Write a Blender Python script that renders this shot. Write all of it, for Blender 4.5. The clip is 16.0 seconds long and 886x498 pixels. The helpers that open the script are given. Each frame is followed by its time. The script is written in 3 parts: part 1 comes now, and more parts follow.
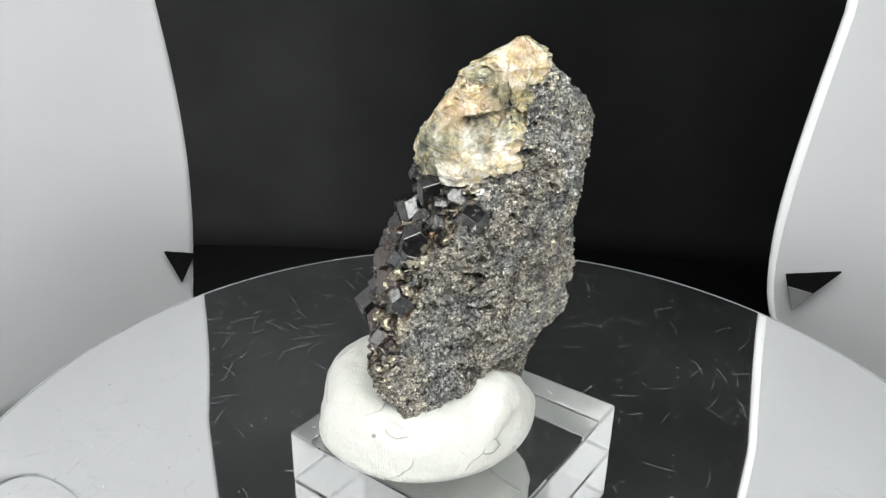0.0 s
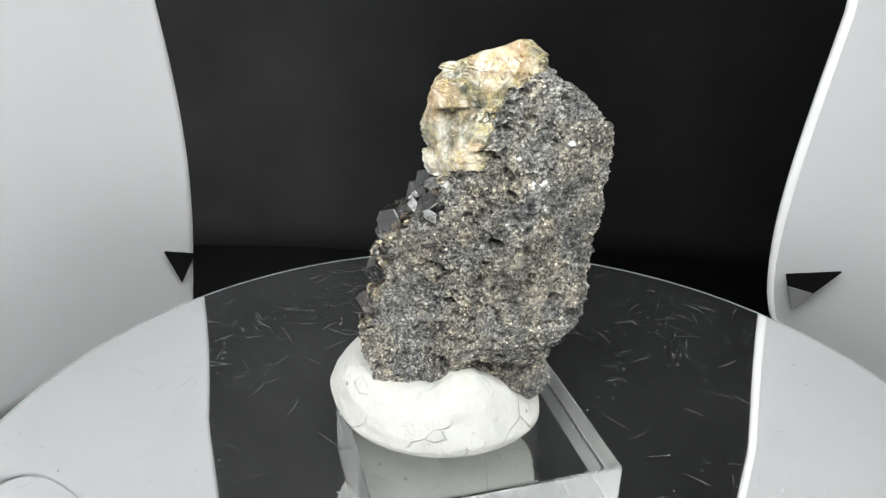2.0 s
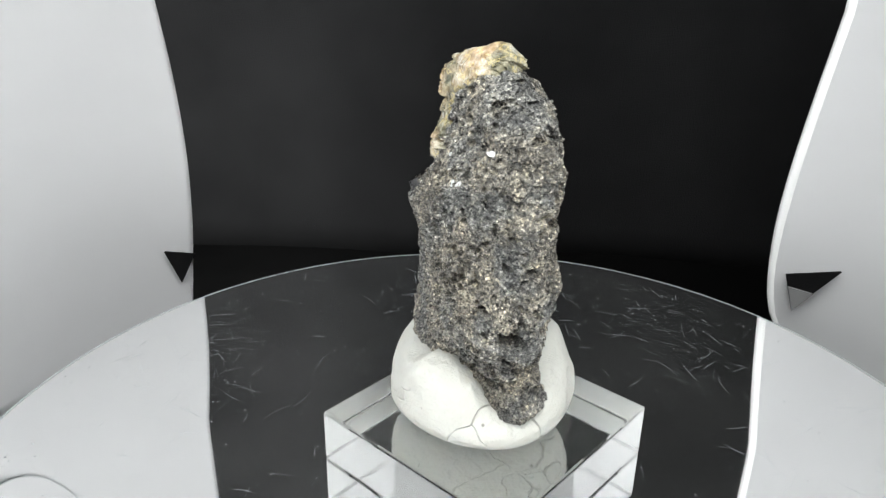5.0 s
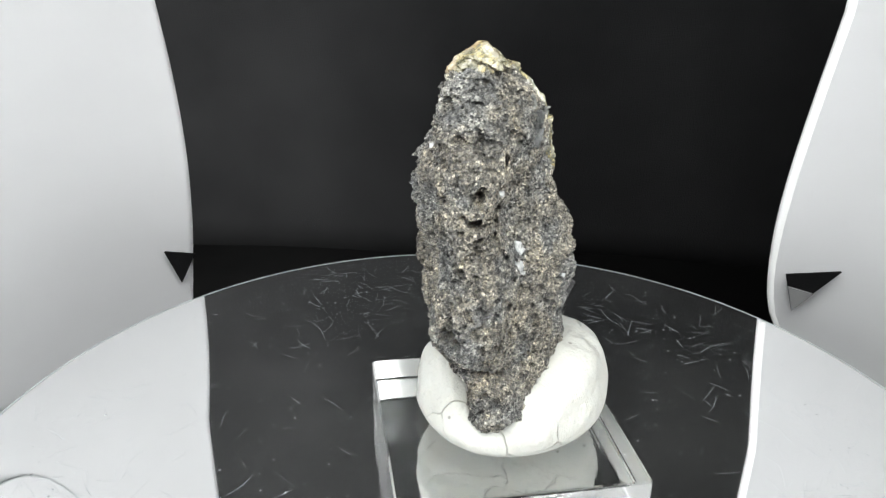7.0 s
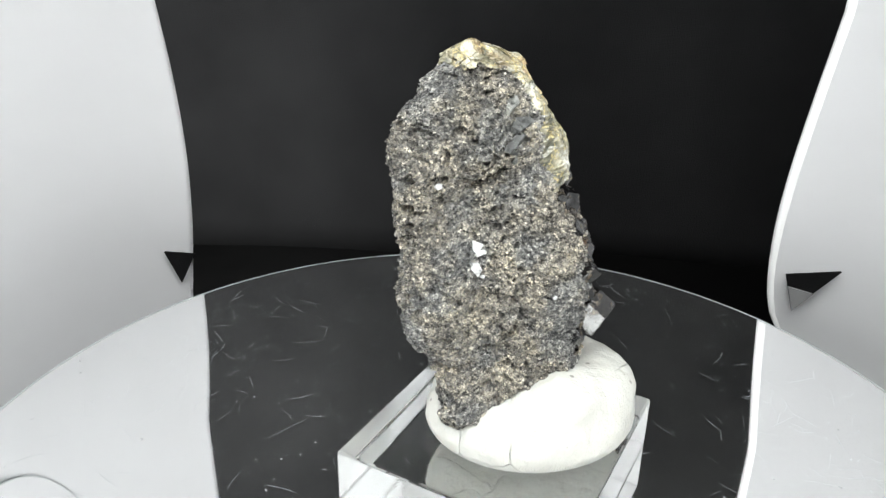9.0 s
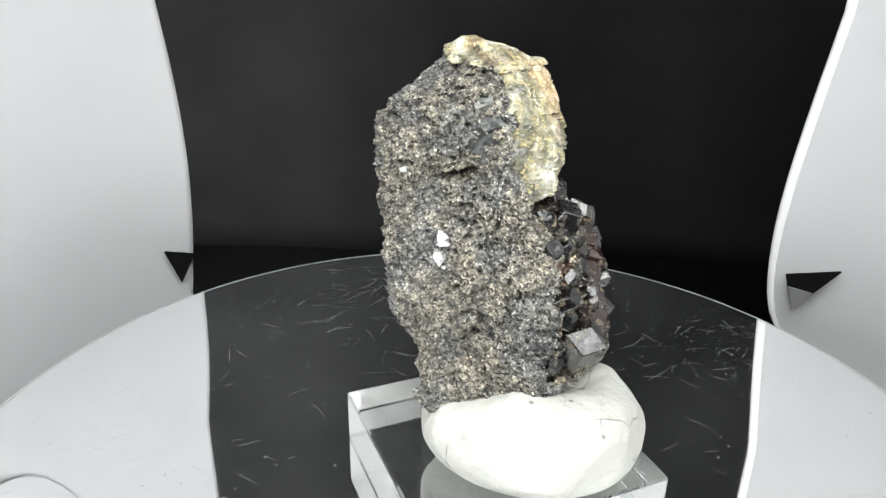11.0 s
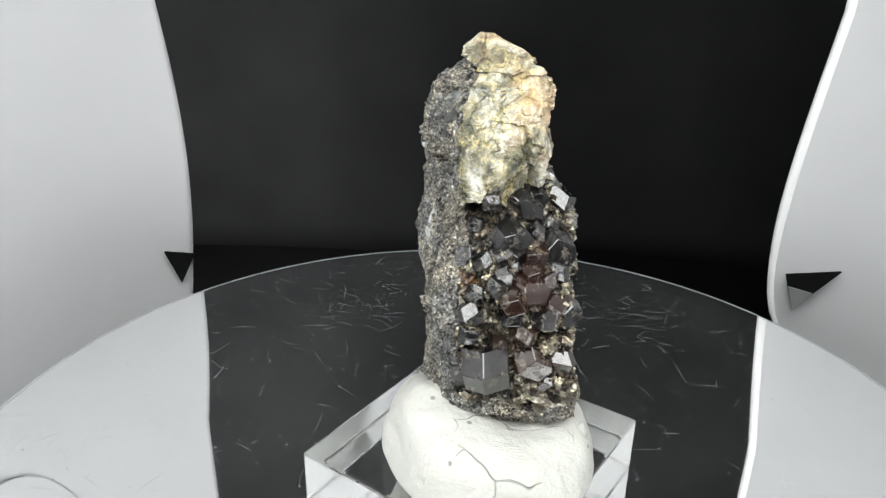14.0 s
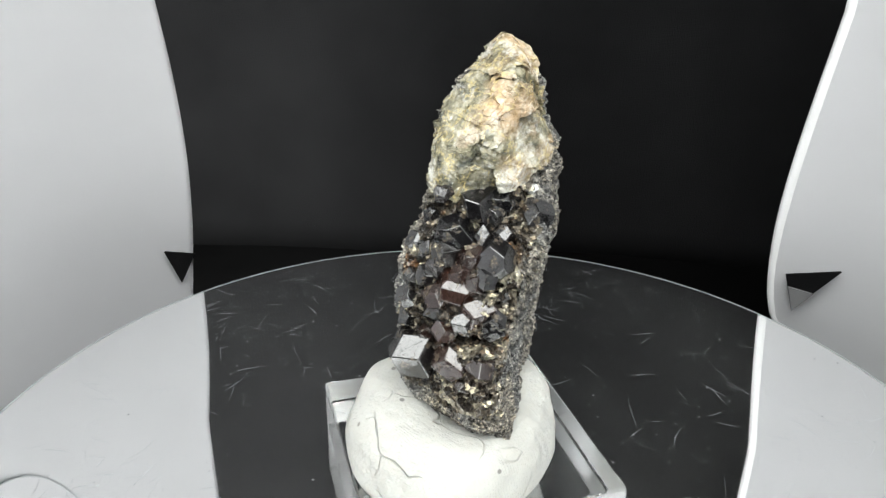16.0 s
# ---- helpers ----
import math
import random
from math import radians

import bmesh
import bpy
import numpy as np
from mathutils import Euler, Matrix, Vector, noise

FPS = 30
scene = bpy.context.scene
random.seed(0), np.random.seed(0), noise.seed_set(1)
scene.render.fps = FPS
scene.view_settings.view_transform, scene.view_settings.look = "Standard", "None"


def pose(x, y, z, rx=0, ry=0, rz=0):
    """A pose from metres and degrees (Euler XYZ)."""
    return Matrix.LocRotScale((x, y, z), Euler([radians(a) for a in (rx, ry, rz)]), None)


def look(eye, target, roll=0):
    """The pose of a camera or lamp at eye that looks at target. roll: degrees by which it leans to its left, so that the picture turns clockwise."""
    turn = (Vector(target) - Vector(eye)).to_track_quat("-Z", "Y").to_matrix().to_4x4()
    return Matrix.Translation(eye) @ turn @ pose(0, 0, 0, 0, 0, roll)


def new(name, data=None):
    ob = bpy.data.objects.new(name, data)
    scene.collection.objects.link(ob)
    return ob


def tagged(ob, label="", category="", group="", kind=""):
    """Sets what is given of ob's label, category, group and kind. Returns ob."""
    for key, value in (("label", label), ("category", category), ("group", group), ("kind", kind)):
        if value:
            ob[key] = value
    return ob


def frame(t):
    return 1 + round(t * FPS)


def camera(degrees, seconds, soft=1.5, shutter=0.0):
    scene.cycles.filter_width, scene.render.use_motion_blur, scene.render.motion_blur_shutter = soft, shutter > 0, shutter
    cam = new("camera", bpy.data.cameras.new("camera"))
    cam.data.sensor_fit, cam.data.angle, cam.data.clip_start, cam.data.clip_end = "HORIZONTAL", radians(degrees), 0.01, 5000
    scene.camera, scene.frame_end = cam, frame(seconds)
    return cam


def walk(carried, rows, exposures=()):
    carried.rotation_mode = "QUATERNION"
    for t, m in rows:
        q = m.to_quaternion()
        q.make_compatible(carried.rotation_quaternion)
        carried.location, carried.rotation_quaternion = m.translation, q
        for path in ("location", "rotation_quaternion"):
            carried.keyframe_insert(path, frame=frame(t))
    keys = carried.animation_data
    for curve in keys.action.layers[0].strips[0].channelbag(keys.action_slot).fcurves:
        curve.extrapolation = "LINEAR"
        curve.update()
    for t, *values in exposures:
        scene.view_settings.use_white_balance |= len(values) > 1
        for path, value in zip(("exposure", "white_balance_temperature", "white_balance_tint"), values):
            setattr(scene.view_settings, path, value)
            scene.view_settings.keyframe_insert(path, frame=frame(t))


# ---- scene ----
MM = 0.001
SPIN = -19.2013  # degrees a second, clockwise from above
EYE = Vector((0, -87.7, 73.88)) * MM
PAN, TILT = radians(-3.5425), radians(24.632)
AIM = EYE + Vector((math.sin(PAN) * math.cos(TILT), math.cos(PAN) * math.cos(TILT), -math.sin(TILT)))

cam = camera(58.79, 16.0, soft=1.35)
walk(cam, [(0, look(EYE, AIM, 1.0585)), (16, look(EYE, AIM, 1.0585))],
     [(0, 0.1), (4.2, 0.1), (6.3, 0.34), (9.2, 0.36), (11.3, 0.26), (12.2, 0.1), (16, 0.1)])

# ---- light ----
world = bpy.data.worlds.new("room_air")
world.use_nodes = True
world.node_tree.nodes["Background"].inputs[0].default_value = (0.9, 0.95, 1, 1)
world.node_tree.nodes["Background"].inputs[1].default_value = 0.025
scene.world = world


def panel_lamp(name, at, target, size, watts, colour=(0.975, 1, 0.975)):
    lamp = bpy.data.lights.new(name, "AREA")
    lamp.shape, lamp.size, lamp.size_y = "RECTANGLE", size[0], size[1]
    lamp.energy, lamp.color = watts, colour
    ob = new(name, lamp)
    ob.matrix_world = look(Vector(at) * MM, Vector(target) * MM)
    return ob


panel_lamp("overhead_light_panel", (10, -150, 210), (0, 0, 30), (0.26, 0.18), 1.12)
# unseen lamps added outside the two translucent cards to brighten them
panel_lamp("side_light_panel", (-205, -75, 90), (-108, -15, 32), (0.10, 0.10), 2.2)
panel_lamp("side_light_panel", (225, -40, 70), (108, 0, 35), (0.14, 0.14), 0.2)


# ---- materials ----
class Nodes:
    """A node material, written link by link."""

    def __init__(self, name):
        self.mat = bpy.data.materials.new(name)
        self.mat.use_nodes = True
        self.tree = self.mat.node_tree
        self.shader = self.tree.nodes["Principled BSDF"]
        self.place = self.add("ShaderNodeTexCoord").outputs["Object"]

    def add(self, kind, **settings):
        node = self.tree.nodes.new(kind)
        for key, value in settings.items():
            if key == "operation":
                node.operation = value
            elif key == "feature":
                node.feature = value
            elif key == "data_type":
                node.data_type = value
            elif key == "blend_type":
                node.blend_type = value
        return node

    def link(self, a, b):
        self.tree.links.new(a, b)

    def put(self, node, key, value):
        if hasattr(value, "is_linked"):
            self.link(value, node.inputs[key])
        else:
            node.inputs[key].default_value = value

    def noise(self, scale, detail=4, rough=0.6, place=None):
        n = self.add("ShaderNodeTexNoise")
        self.link(place or self.place, n.inputs["Vector"])
        self.put(n, "Scale", scale), self.put(n, "Detail", detail), self.put(n, "Roughness", rough)
        return n.outputs["Fac"]

    def add_noise_colour(self, scale):
        n = self.add("ShaderNodeTexNoise")
        self.link(self.place, n.inputs["Vector"])
        self.put(n, "Scale", scale), self.put(n, "Detail", 2.0)
        return n.outputs["Color"]

    def cells(self, scale, feature="F1", place=None):
        n = self.add("ShaderNodeTexVoronoi", feature=feature)
        self.link(place or self.place, n.inputs["Vector"])
        self.put(n, "Scale", scale)
        return n

    def ramp(self, value, *stops):
        n = self.add("ShaderNodeValToRGB")
        e = n.color_ramp.elements
        while len(e) < len(stops):
            e.new(0.5)
        for el, (at, colour) in zip(e, stops):
            el.position = at
            el.color = (*colour, 1) if len(colour) == 3 else colour
        self.link(value, n.inputs[0])
        return n.outputs[0]

    def grey(self, value, a, b, low, high):
        n = self.add("ShaderNodeMapRange")
        self.link(value, n.inputs[0])
        for i, v in enumerate((a, b, low, high)):
            n.inputs[i + 1].default_value = v
        return n.outputs[0]

    def mix(self, fac, a, b, blend="MIX"):
        n = self.add("ShaderNodeMix", data_type="RGBA", blend_type=blend)
        self.put(n, 0, fac)
        self.put(n, 6, a if hasattr(a, "is_linked") else (*a, 1))
        self.put(n, 7, b if hasattr(b, "is_linked") else (*b, 1))
        return n.outputs[2]

    def math(self, op, a, b=0.0):
        n = self.add("ShaderNodeMath", operation=op)
        self.put(n, 0, a), self.put(n, 1, b)
        return n.outputs[0]

    def vec(self, op, a, b, out=0):
        n = self.add("ShaderNodeVectorMath", operation=op)
        self.put(n, 0, a), self.put(n, 1, b)
        return n.outputs[out]

    def tilted_cells(self, scale):
        """Height of small flat facets, each tilted its own way, and each facet's own random colour."""
        v = self.cells(scale)
        spot = self.vec("SUBTRACT", self.place, v.outputs["Position"])
        way = self.vec("SUBTRACT", v.outputs["Color"], (0.5, 0.5, 0.5))
        return self.vec("DOT_PRODUCT", spot, way, "Value"), v.outputs["Color"]

    def bump(self, height, distance=1.0, strength=1.0, before=None):
        n = self.add("ShaderNodeBump")
        self.put(n, "Strength", strength), self.put(n, "Distance", distance), self.link(height, n.inputs["Height"])
        if before is not None:
            self.link(before, n.inputs["Normal"])
        return n.outputs[0]

    def set(self, **values):
        for key, value in values.items():
            key = key.replace("_", " ")
            if key == "Base Color" and isinstance(value, tuple):
                value = (*value, 1)
            self.put(self.shader, key, value)
        return self.mat


def make_rock():
    m = Nodes("dark_granular_schist")
    h1, c1 = m.tilted_cells(3000)
    h2, c2 = m.tilted_cells(6800)
    sep = m.add("ShaderNodeSeparateColor")
    m.link(c1, sep.inputs[0])
    sep2 = m.add("ShaderNodeSeparateColor")
    m.link(c2, sep2.inputs[0])
    grain = m.ramp(sep.outputs[0], (0.0, (0.05, 0.05, 0.052)), (0.3, (0.16, 0.16, 0.16)), (0.62, (0.265, 0.262, 0.252)),
                   (0.85, (0.34, 0.335, 0.32)), (1.0, (0.52, 0.515, 0.49)))
    fine = m.ramp(sep2.outputs[1], (0.0, (0.4, 0.4, 0.41)), (0.5, (0.95, 0.95, 0.95)), (0.88, (1.35, 1.34, 1.3)), (1.0, (2.6, 2.58, 2.5)))
    col = m.mix(1.0, grain, fine, "MULTIPLY")
    mottle = m.ramp(m.noise(330, 5, 0.7), (0.34, (0.32, 0.325, 0.335)), (0.48, (0.88, 0.88, 0.88)), (0.56, (1.08, 1.07, 1.04)), (0.68, (1.6, 1.56, 1.46)))
    col = m.mix(1.0, col, mottle, "MULTIPLY")
    patch = m.noise(170, 3)
    brown = m.mix(1.0, col, (1.09, 1.018, 0.905), "MULTIPLY")
    col = m.mix(m.grey(patch, 0.4, 0.54, 0, 1), m.mix(1.0, col, (0.96, 0.965, 0.965), "MULTIPLY"), brown)
    rust = m.noise(420, 4)
    col = m.mix(m.grey(rust, 0.7, 0.82, 0, 0.3), col, (0.24, 0.17, 0.09))
    n = m.bump(h1, 1.2)
    n = m.bump(h2, 1.5, 1, n)
    rough = m.grey(sep2.outputs[2], 0, 1, 0.1, 0.5)
    return m.set(Base_Color=col, Roughness=rough, Normal=n, Specular_IOR_Level=0.6)


def make_feldspar():
    m = Nodes("pale_feldspar")
    big = m.noise(150, 3)
    mid = m.noise(430, 7, 0.72)
    fine = m.noise(2600, 4)
    split = m.add("ShaderNodeSeparateXYZ")
    m.link(m.place, split.inputs[0])
    high = m.math("ADD", m.math("MULTIPLY", split.outputs[1], -0.9), m.math("MULTIPLY", m.math("SUBTRACT", split.outputs[2], 0.0515), 0.4))
    zone = m.math("ADD", high, m.grey(big, 0.3, 0.7, -0.004, 0.004))
    green = m.ramp(mid, (0.34, (0.045, 0.05, 0.038)), (0.44, (0.15, 0.145, 0.1)), (0.53, (0.29, 0.265, 0.175)), (0.62, (0.52, 0.5, 0.4)), (0.7, (0.7, 0.69, 0.63)))
    peach = m.ramp(mid, (0.34, (0.2, 0.12, 0.045)), (0.44, (0.42, 0.29, 0.155)), (0.54, (0.58, 0.43, 0.28)), (0.65, (0.8, 0.72, 0.58)))
    col = m.mix(m.grey(zone, 0.003, 0.007, 0, 1), green, peach)
    stain = m.noise(300, 4)
    col = m.mix(m.grey(stain, 0.57, 0.7, 0, 0.45), col, m.ramp(mid, (0.35, (0.1, 0.1, 0.09)), (0.65, (0.3, 0.29, 0.25))))
    vein = m.math("ABSOLUTE", m.math("SUBTRACT", m.noise(240, 6, 0.65), 0.5))
    col = m.mix(m.grey(vein, 0.018, 0.0, 0, 0.75), col, (0.68, 0.55, 0.24))
    # glossy sheen put into the colour as near-white patches
    painted_sheen = m.math("MULTIPLY", m.grey(m.noise(210, 3), 0.56, 0.64, 0, 1), m.grey(fine, 0.42, 0.56, 0.1, 0.6))
    col = m.mix(painted_sheen, col, (0.78, 0.78, 0.74))
    col = m.mix(m.grey(fine, 0.58, 0.72, 0, 0.35), col, (0.16, 0.15, 0.11))
    h1, c1 = m.tilted_cells(420)
    h2, c2 = m.tilted_cells(1700)
    n = m.bump(h1, 0.4)
    n = m.bump(h2, 0.22, 1, n)
    n = m.bump(fine, 0.00007, 1, n)
    sep = m.add("ShaderNodeSeparateColor")
    m.link(c2, sep.inputs[0])
    return m.set(Base_Color=col, Roughness=m.grey(sep.outputs[0], 0, 1, 0.09, 0.3), Normal=n, Specular_IOR_Level=1.0)


def make_garnet():
    m = Nodes("dark_garnet")  # its space is the crystal's own, about one unit to the radius
    info = m.add("ShaderNodeObjectInfo")
    mid = m.noise(1.7, 6, 0.7)
    col = m.ramp(info.outputs["Random"], (0.0, (0.005, 0.005, 0.006)), (0.6, (0.008, 0.007, 0.007)), (1.0, (0.026, 0.011, 0.007)))
    dirt = m.ramp(m.noise(7.0, 4), (0.35, (0.03, 0.022, 0.014)), (0.6, (0.15, 0.115, 0.07)), (0.72, (0.4, 0.37, 0.28)))
    col = m.mix(m.grey(mid, 0.57, 0.66, 0, 0.85), col, dirt)
    h, c = m.tilted_cells(3.2)
    n = m.bump(h, 0.00022)
    n = m.bump(m.noise(6.0, 6, 0.7), 0.00003, 1, n)
    return m.set(Base_Color=col, Roughness=m.grey(mid, 0.45, 0.66, 0.04, 0.45), Normal=n, IOR=1.85, Specular_IOR_Level=0.52)


def make_crust():
    m = Nodes("rusty_garnet_matrix")
    h1, c1 = m.tilted_cells(900)
    h2, c2 = m.tilted_cells(2600)
    sep = m.add("ShaderNodeSeparateColor")
    m.link(c1, sep.inputs[0])
    sep2 = m.add("ShaderNodeSeparateColor")
    m.link(c2, sep2.inputs[0])
    col = m.ramp(sep.outputs[0], (0.0, (0.02, 0.017, 0.015)), (0.4, (0.06, 0.05, 0.04)), (0.7, (0.13, 0.11, 0.085)), (1.0, (0.40, 0.37, 0.29)))
    col = m.mix(m.grey(m.noise(190, 4), 0.55, 0.68, 0, 0.75), col, m.ramp(sep2.outputs[0], (0.0, (0.03, 0.014, 0.008)), (1.0, (0.24, 0.115, 0.045))))
    fine = m.ramp(sep2.outputs[1], (0.0, (0.4, 0.4, 0.4)), (0.8, (1.2, 1.2, 1.15)), (1.0, (3.4, 3.3, 3.0)))
    col = m.mix(1.0, col, fine, "MULTIPLY")
    n = m.bump(h2, 1.2, 1, m.bump(h1, 1.3))
    return m.set(Base_Color=col, Roughness=m.grey(sep2.outputs[2], 0, 1, 0.08, 0.4), Normal=n, Specular_IOR_Level=0.7)


def make_mica():
    m = Nodes("grey_mica_plate")
    info = m.add("ShaderNodeObjectInfo")
    col = m.ramp(info.outputs["Random"], (0.0, (0.1, 0.105, 0.11)), (1.0, (0.26, 0.265, 0.26)))
    col = m.mix(m.grey(m.noise(900, 5, 0.7), 0.42, 0.6, 0, 0.9), col, (0.035, 0.037, 0.036))
    h, c = m.tilted_cells(1300)
    sep = m.add("ShaderNodeSeparateColor")
    m.link(c, sep.inputs[0])
    col = m.mix(1.0, col, m.ramp(sep.outputs[0], (0.0, (0.5, 0.5, 0.48)), (0.75, (1.1, 1.1, 1.05)), (1.0, (2.2, 2.15, 1.95))), "MULTIPLY")
    n = m.bump(m.noise(2600, 4), 0.0003, 1, m.bump(h, 0.6))
    return m.set(Base_Color=col, Roughness=0.28, Normal=n, Specular_IOR_Level=0.8)


def make_glint_mica():
    m = Nodes("mica_flake_painted_glint")
    # the pale base colour stands for the glint of glossy mica
    col = m.mix(m.grey(m.noise(1500, 4), 0.45, 0.68, 0, 0.8), (0.66, 0.67, 0.67), (0.24, 0.25, 0.25))
    return m.set(Base_Color=col, Roughness=0.22, Normal=m.bump(m.noise(2600, 4), 0.0002), Specular_IOR_Level=0.9)


def make_putty():
    m = Nodes("white_putty")
    big = m.noise(90, 3)
    col = m.mix(m.grey(big, 0.3, 0.7, 0, 1), (0.58, 0.58, 0.545), (0.51, 0.51, 0.475))
    grime = m.noise(900, 5)
    col = m.mix(m.grey(grime, 0.68, 0.78, 0, 0.55), col, (0.33, 0.32, 0.3))
    bent = m.vec("ADD", m.place, m.vec("MULTIPLY", m.vec("SUBTRACT", m.add_noise_colour(130), (0.5, 0.5, 0.5)), (0.006, 0.006, 0.006)))
    crack = m.cells(95, "DISTANCE_TO_EDGE", bent).outputs["Distance"]
    crack = m.math("MULTIPLY", m.grey(crack, 0.011, 0.002, 0, 1), m.grey(m.noise(70, 3), 0.46, 0.53, 0, 1))
    dots = m.math("MULTIPLY", m.grey(m.cells(330).outputs["Distance"], 0.12, 0.08, 0, 1), m.grey(m.noise(200, 2), 0.52, 0.57, 0, 1))
    col = m.mix(m.math("MULTIPLY", crack, 0.28), col, (0.3, 0.29, 0.26))
    col = m.mix(m.math("MULTIPLY", dots, 0.75), col, (0.14, 0.13, 0.12))
    n = m.bump(m.noise(260, 5), 0.0009)
    n = m.bump(crack, -0.0003, 1, n)
    wave = m.add("ShaderNodeTexWave")
    m.link(m.place, wave.inputs[0])
    m.put(wave, "Scale", 900.0), m.put(wave, "Distortion", 7.0), m.put(wave, "Detail Scale", 0.6)
    n = m.bump(m.math("MULTIPLY", wave.outputs["Fac"], m.grey(m.noise(120, 2), 0.54, 0.66, 0, 1)), 0.00004, 1, n)
    return m.set(Base_Color=col, Roughness=0.62, Normal=n, Subsurface_Weight=0.12, Subsurface_Scale=0.0012,
                 Subsurface_Radius=(1, 0.8, 0.6))


def make_acrylic():
    m = Nodes("clear_acrylic")
    n = m.bump(m.noise(700, 3), 0.00002)
    return m.set(Base_Color=(0.985, 0.992, 0.99), Roughness=m.grey(m.noise(900, 5), 0.55, 0.8, 0.0, 0.12), IOR=1.49,
                 Transmission_Weight=1.0, Normal=n)


def make_ground_acrylic():
    m = Nodes("ground_acrylic_side")
    film = m.grey(m.noise(60, 3), 0.3, 0.75, 0.84, 0.74)
    return m.set(Base_Color=(0.93, 0.94, 0.94), Roughness=0.12, IOR=1.49, Transmission_Weight=film)


def make_mirror():
    m = Nodes("scratched_mirror")
    haze = m.noise(28, 4)
    fine = m.noise(2400, 3)
    specks = m.cells(420).outputs["Distance"]
    dust = m.math("MULTIPLY", m.grey(specks, 0.1, 0.03, 0, 1), m.grey(m.noise(60, 2), 0.5, 0.62, 0, 1))
    film = m.math("ADD", m.grey(haze, 0.35, 0.75, 0.008, 0.03), m.math("MULTIPLY", dust, 0.5))
    metal = m.math("SUBTRACT", 1.0, film)
    col = m.mix(film, (0.93, 0.935, 0.935), (0.42, 0.5, 0.58))
    rough = m.grey(fine, 0.3, 0.8, 0.015, 0.05)
    return m.set(Base_Color=col, Metallic=metal, Roughness=rough)


def make_plain(name, a, b, scale, rough, depth=0.0, relief=None, **more):
    m = Nodes(name)
    col = m.mix(m.grey(m.noise(scale, 5), 0.3, 0.7, 0, 1), a, b)
    if depth:
        m.set(Normal=m.bump(m.noise(relief or scale * 6, 4), depth))
    return m.set(Base_Color=col, Roughness=rough, **more)


ROCK, FELDSPAR, GARNET, MICA, CRUST = make_rock(), make_feldspar(), make_garnet(), make_mica(), make_crust()
PUTTY, ACRYLIC, MIRROR = make_putty(), make_acrylic(), make_mirror()
GROUND, GLINT_FLAKE = make_ground_acrylic(), make_glint_mica()


def make_paper():
    """Thin white card that lets some light through."""
    m = Nodes("white_translucent_card")
    col = m.mix(m.grey(m.noise(14, 4), 0.3, 0.7, 0, 1), (0.70, 0.70, 0.715), (0.64, 0.64, 0.655))
    n = m.bump(m.noise(160, 4), 0.0001)
    m.set(Base_Color=col, Roughness=0.8, Normal=n)
    glow = m.add("ShaderNodeBsdfTranslucent")
    m.link(col, glow.inputs["Color"])
    both = m.add("ShaderNodeMixShader")
    both.inputs[0].default_value = 0.3
    m.link(m.shader.outputs[0], both.inputs[1])
    m.link(glow.outputs[0], both.inputs[2])
    out = next(n for n in m.tree.nodes if n.type == "OUTPUT_MATERIAL")
    m.link(both.outputs[0], out.inputs["Surface"])
    return m.mat


PAPER = make_paper()
HEM = make_plain("glossy_white_hem", (0.78, 0.78, 0.78), (0.72, 0.72, 0.73), 40, 0.45)
CLOTH = make_plain("black_cloth", (0.0052, 0.0052, 0.0056), (0.009, 0.009, 0.0095), 30, 0.95, 0.0002, 2500, Specular_IOR_Level=0.08)
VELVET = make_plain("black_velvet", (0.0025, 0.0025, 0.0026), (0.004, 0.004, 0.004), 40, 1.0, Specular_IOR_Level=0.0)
PLINTH = make_plain("black_plastic", (0.02, 0.02, 0.02), (0.03, 0.03, 0.03), 60, 0.4)
EDGE = make_plain("ground_glass_edge", (0.42, 0.45, 0.46), (0.3, 0.33, 0.34), 300, 0.35)
SCRATCH = make_plain("scratch_and_dust", (0.6, 0.635, 0.67), (0.24, 0.265, 0.29), 500, 0.5)
WALL = make_plain("grey_wall", (0.16, 0.16, 0.165), (0.2, 0.2, 0.2), 3, 0.9)


def finish(bm, name, material, smooth=False):
    me = bpy.data.meshes.new(name)
    bm.to_mesh(me)
    bm.free()
    me.materials.append(material)
    if smooth:
        me.polygons.foreach_set("use_smooth", [True] * len(me.polygons))
    return me


def part(name, bm, material, parent=None, label="", smooth=False):
    ob = new(name, finish(bm, name, material, smooth))
    ob.parent = parent
    return tagged(ob, label) if label else ob


def grid_mesh(points, wrap=False):
    """A bmesh from rows of points (a 2D list of vectors), closed round if wrap."""
    bm = bmesh.new()
    rows = [[bm.verts.new(p) for p in row] for row in points]
    for a, b in zip(rows, rows[1:]):
        n = len(a)
        for i in range(n if wrap else n - 1):
            bm.faces.new((a[i], a[(i + 1) % n], b[(i + 1) % n], b[i]))
    return bm


# ---- setting ----
def box(size, at):
    bm = bmesh.new()
    bmesh.ops.create_cube(bm, size=1, matrix=Matrix.Translation(Vector(at) * MM) @ Matrix.Diagonal((*(Vector(size) * MM), 1)))
    return bm


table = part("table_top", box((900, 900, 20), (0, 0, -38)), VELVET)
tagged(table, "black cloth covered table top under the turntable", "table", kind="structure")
for name, size, at in (("wall_back", (1200, 20, 1000), (0, 600, 450)), ("wall_front", (1200, 20, 1000), (0, -600, 450)),
                       ("wall_left", (20, 1180, 1000), (-600, 0, 450)), ("wall_right", (20, 1180, 1000), (600, 0, 450)),
                       ("ceiling", (1240, 1240, 20), (0, 0, 960)), ("floor", (1240, 1240, 20), (0, 0, -60))):
    tagged(part(name, box(size, at), WALL), "plain grey surface closing the room", "wall", kind="structure")


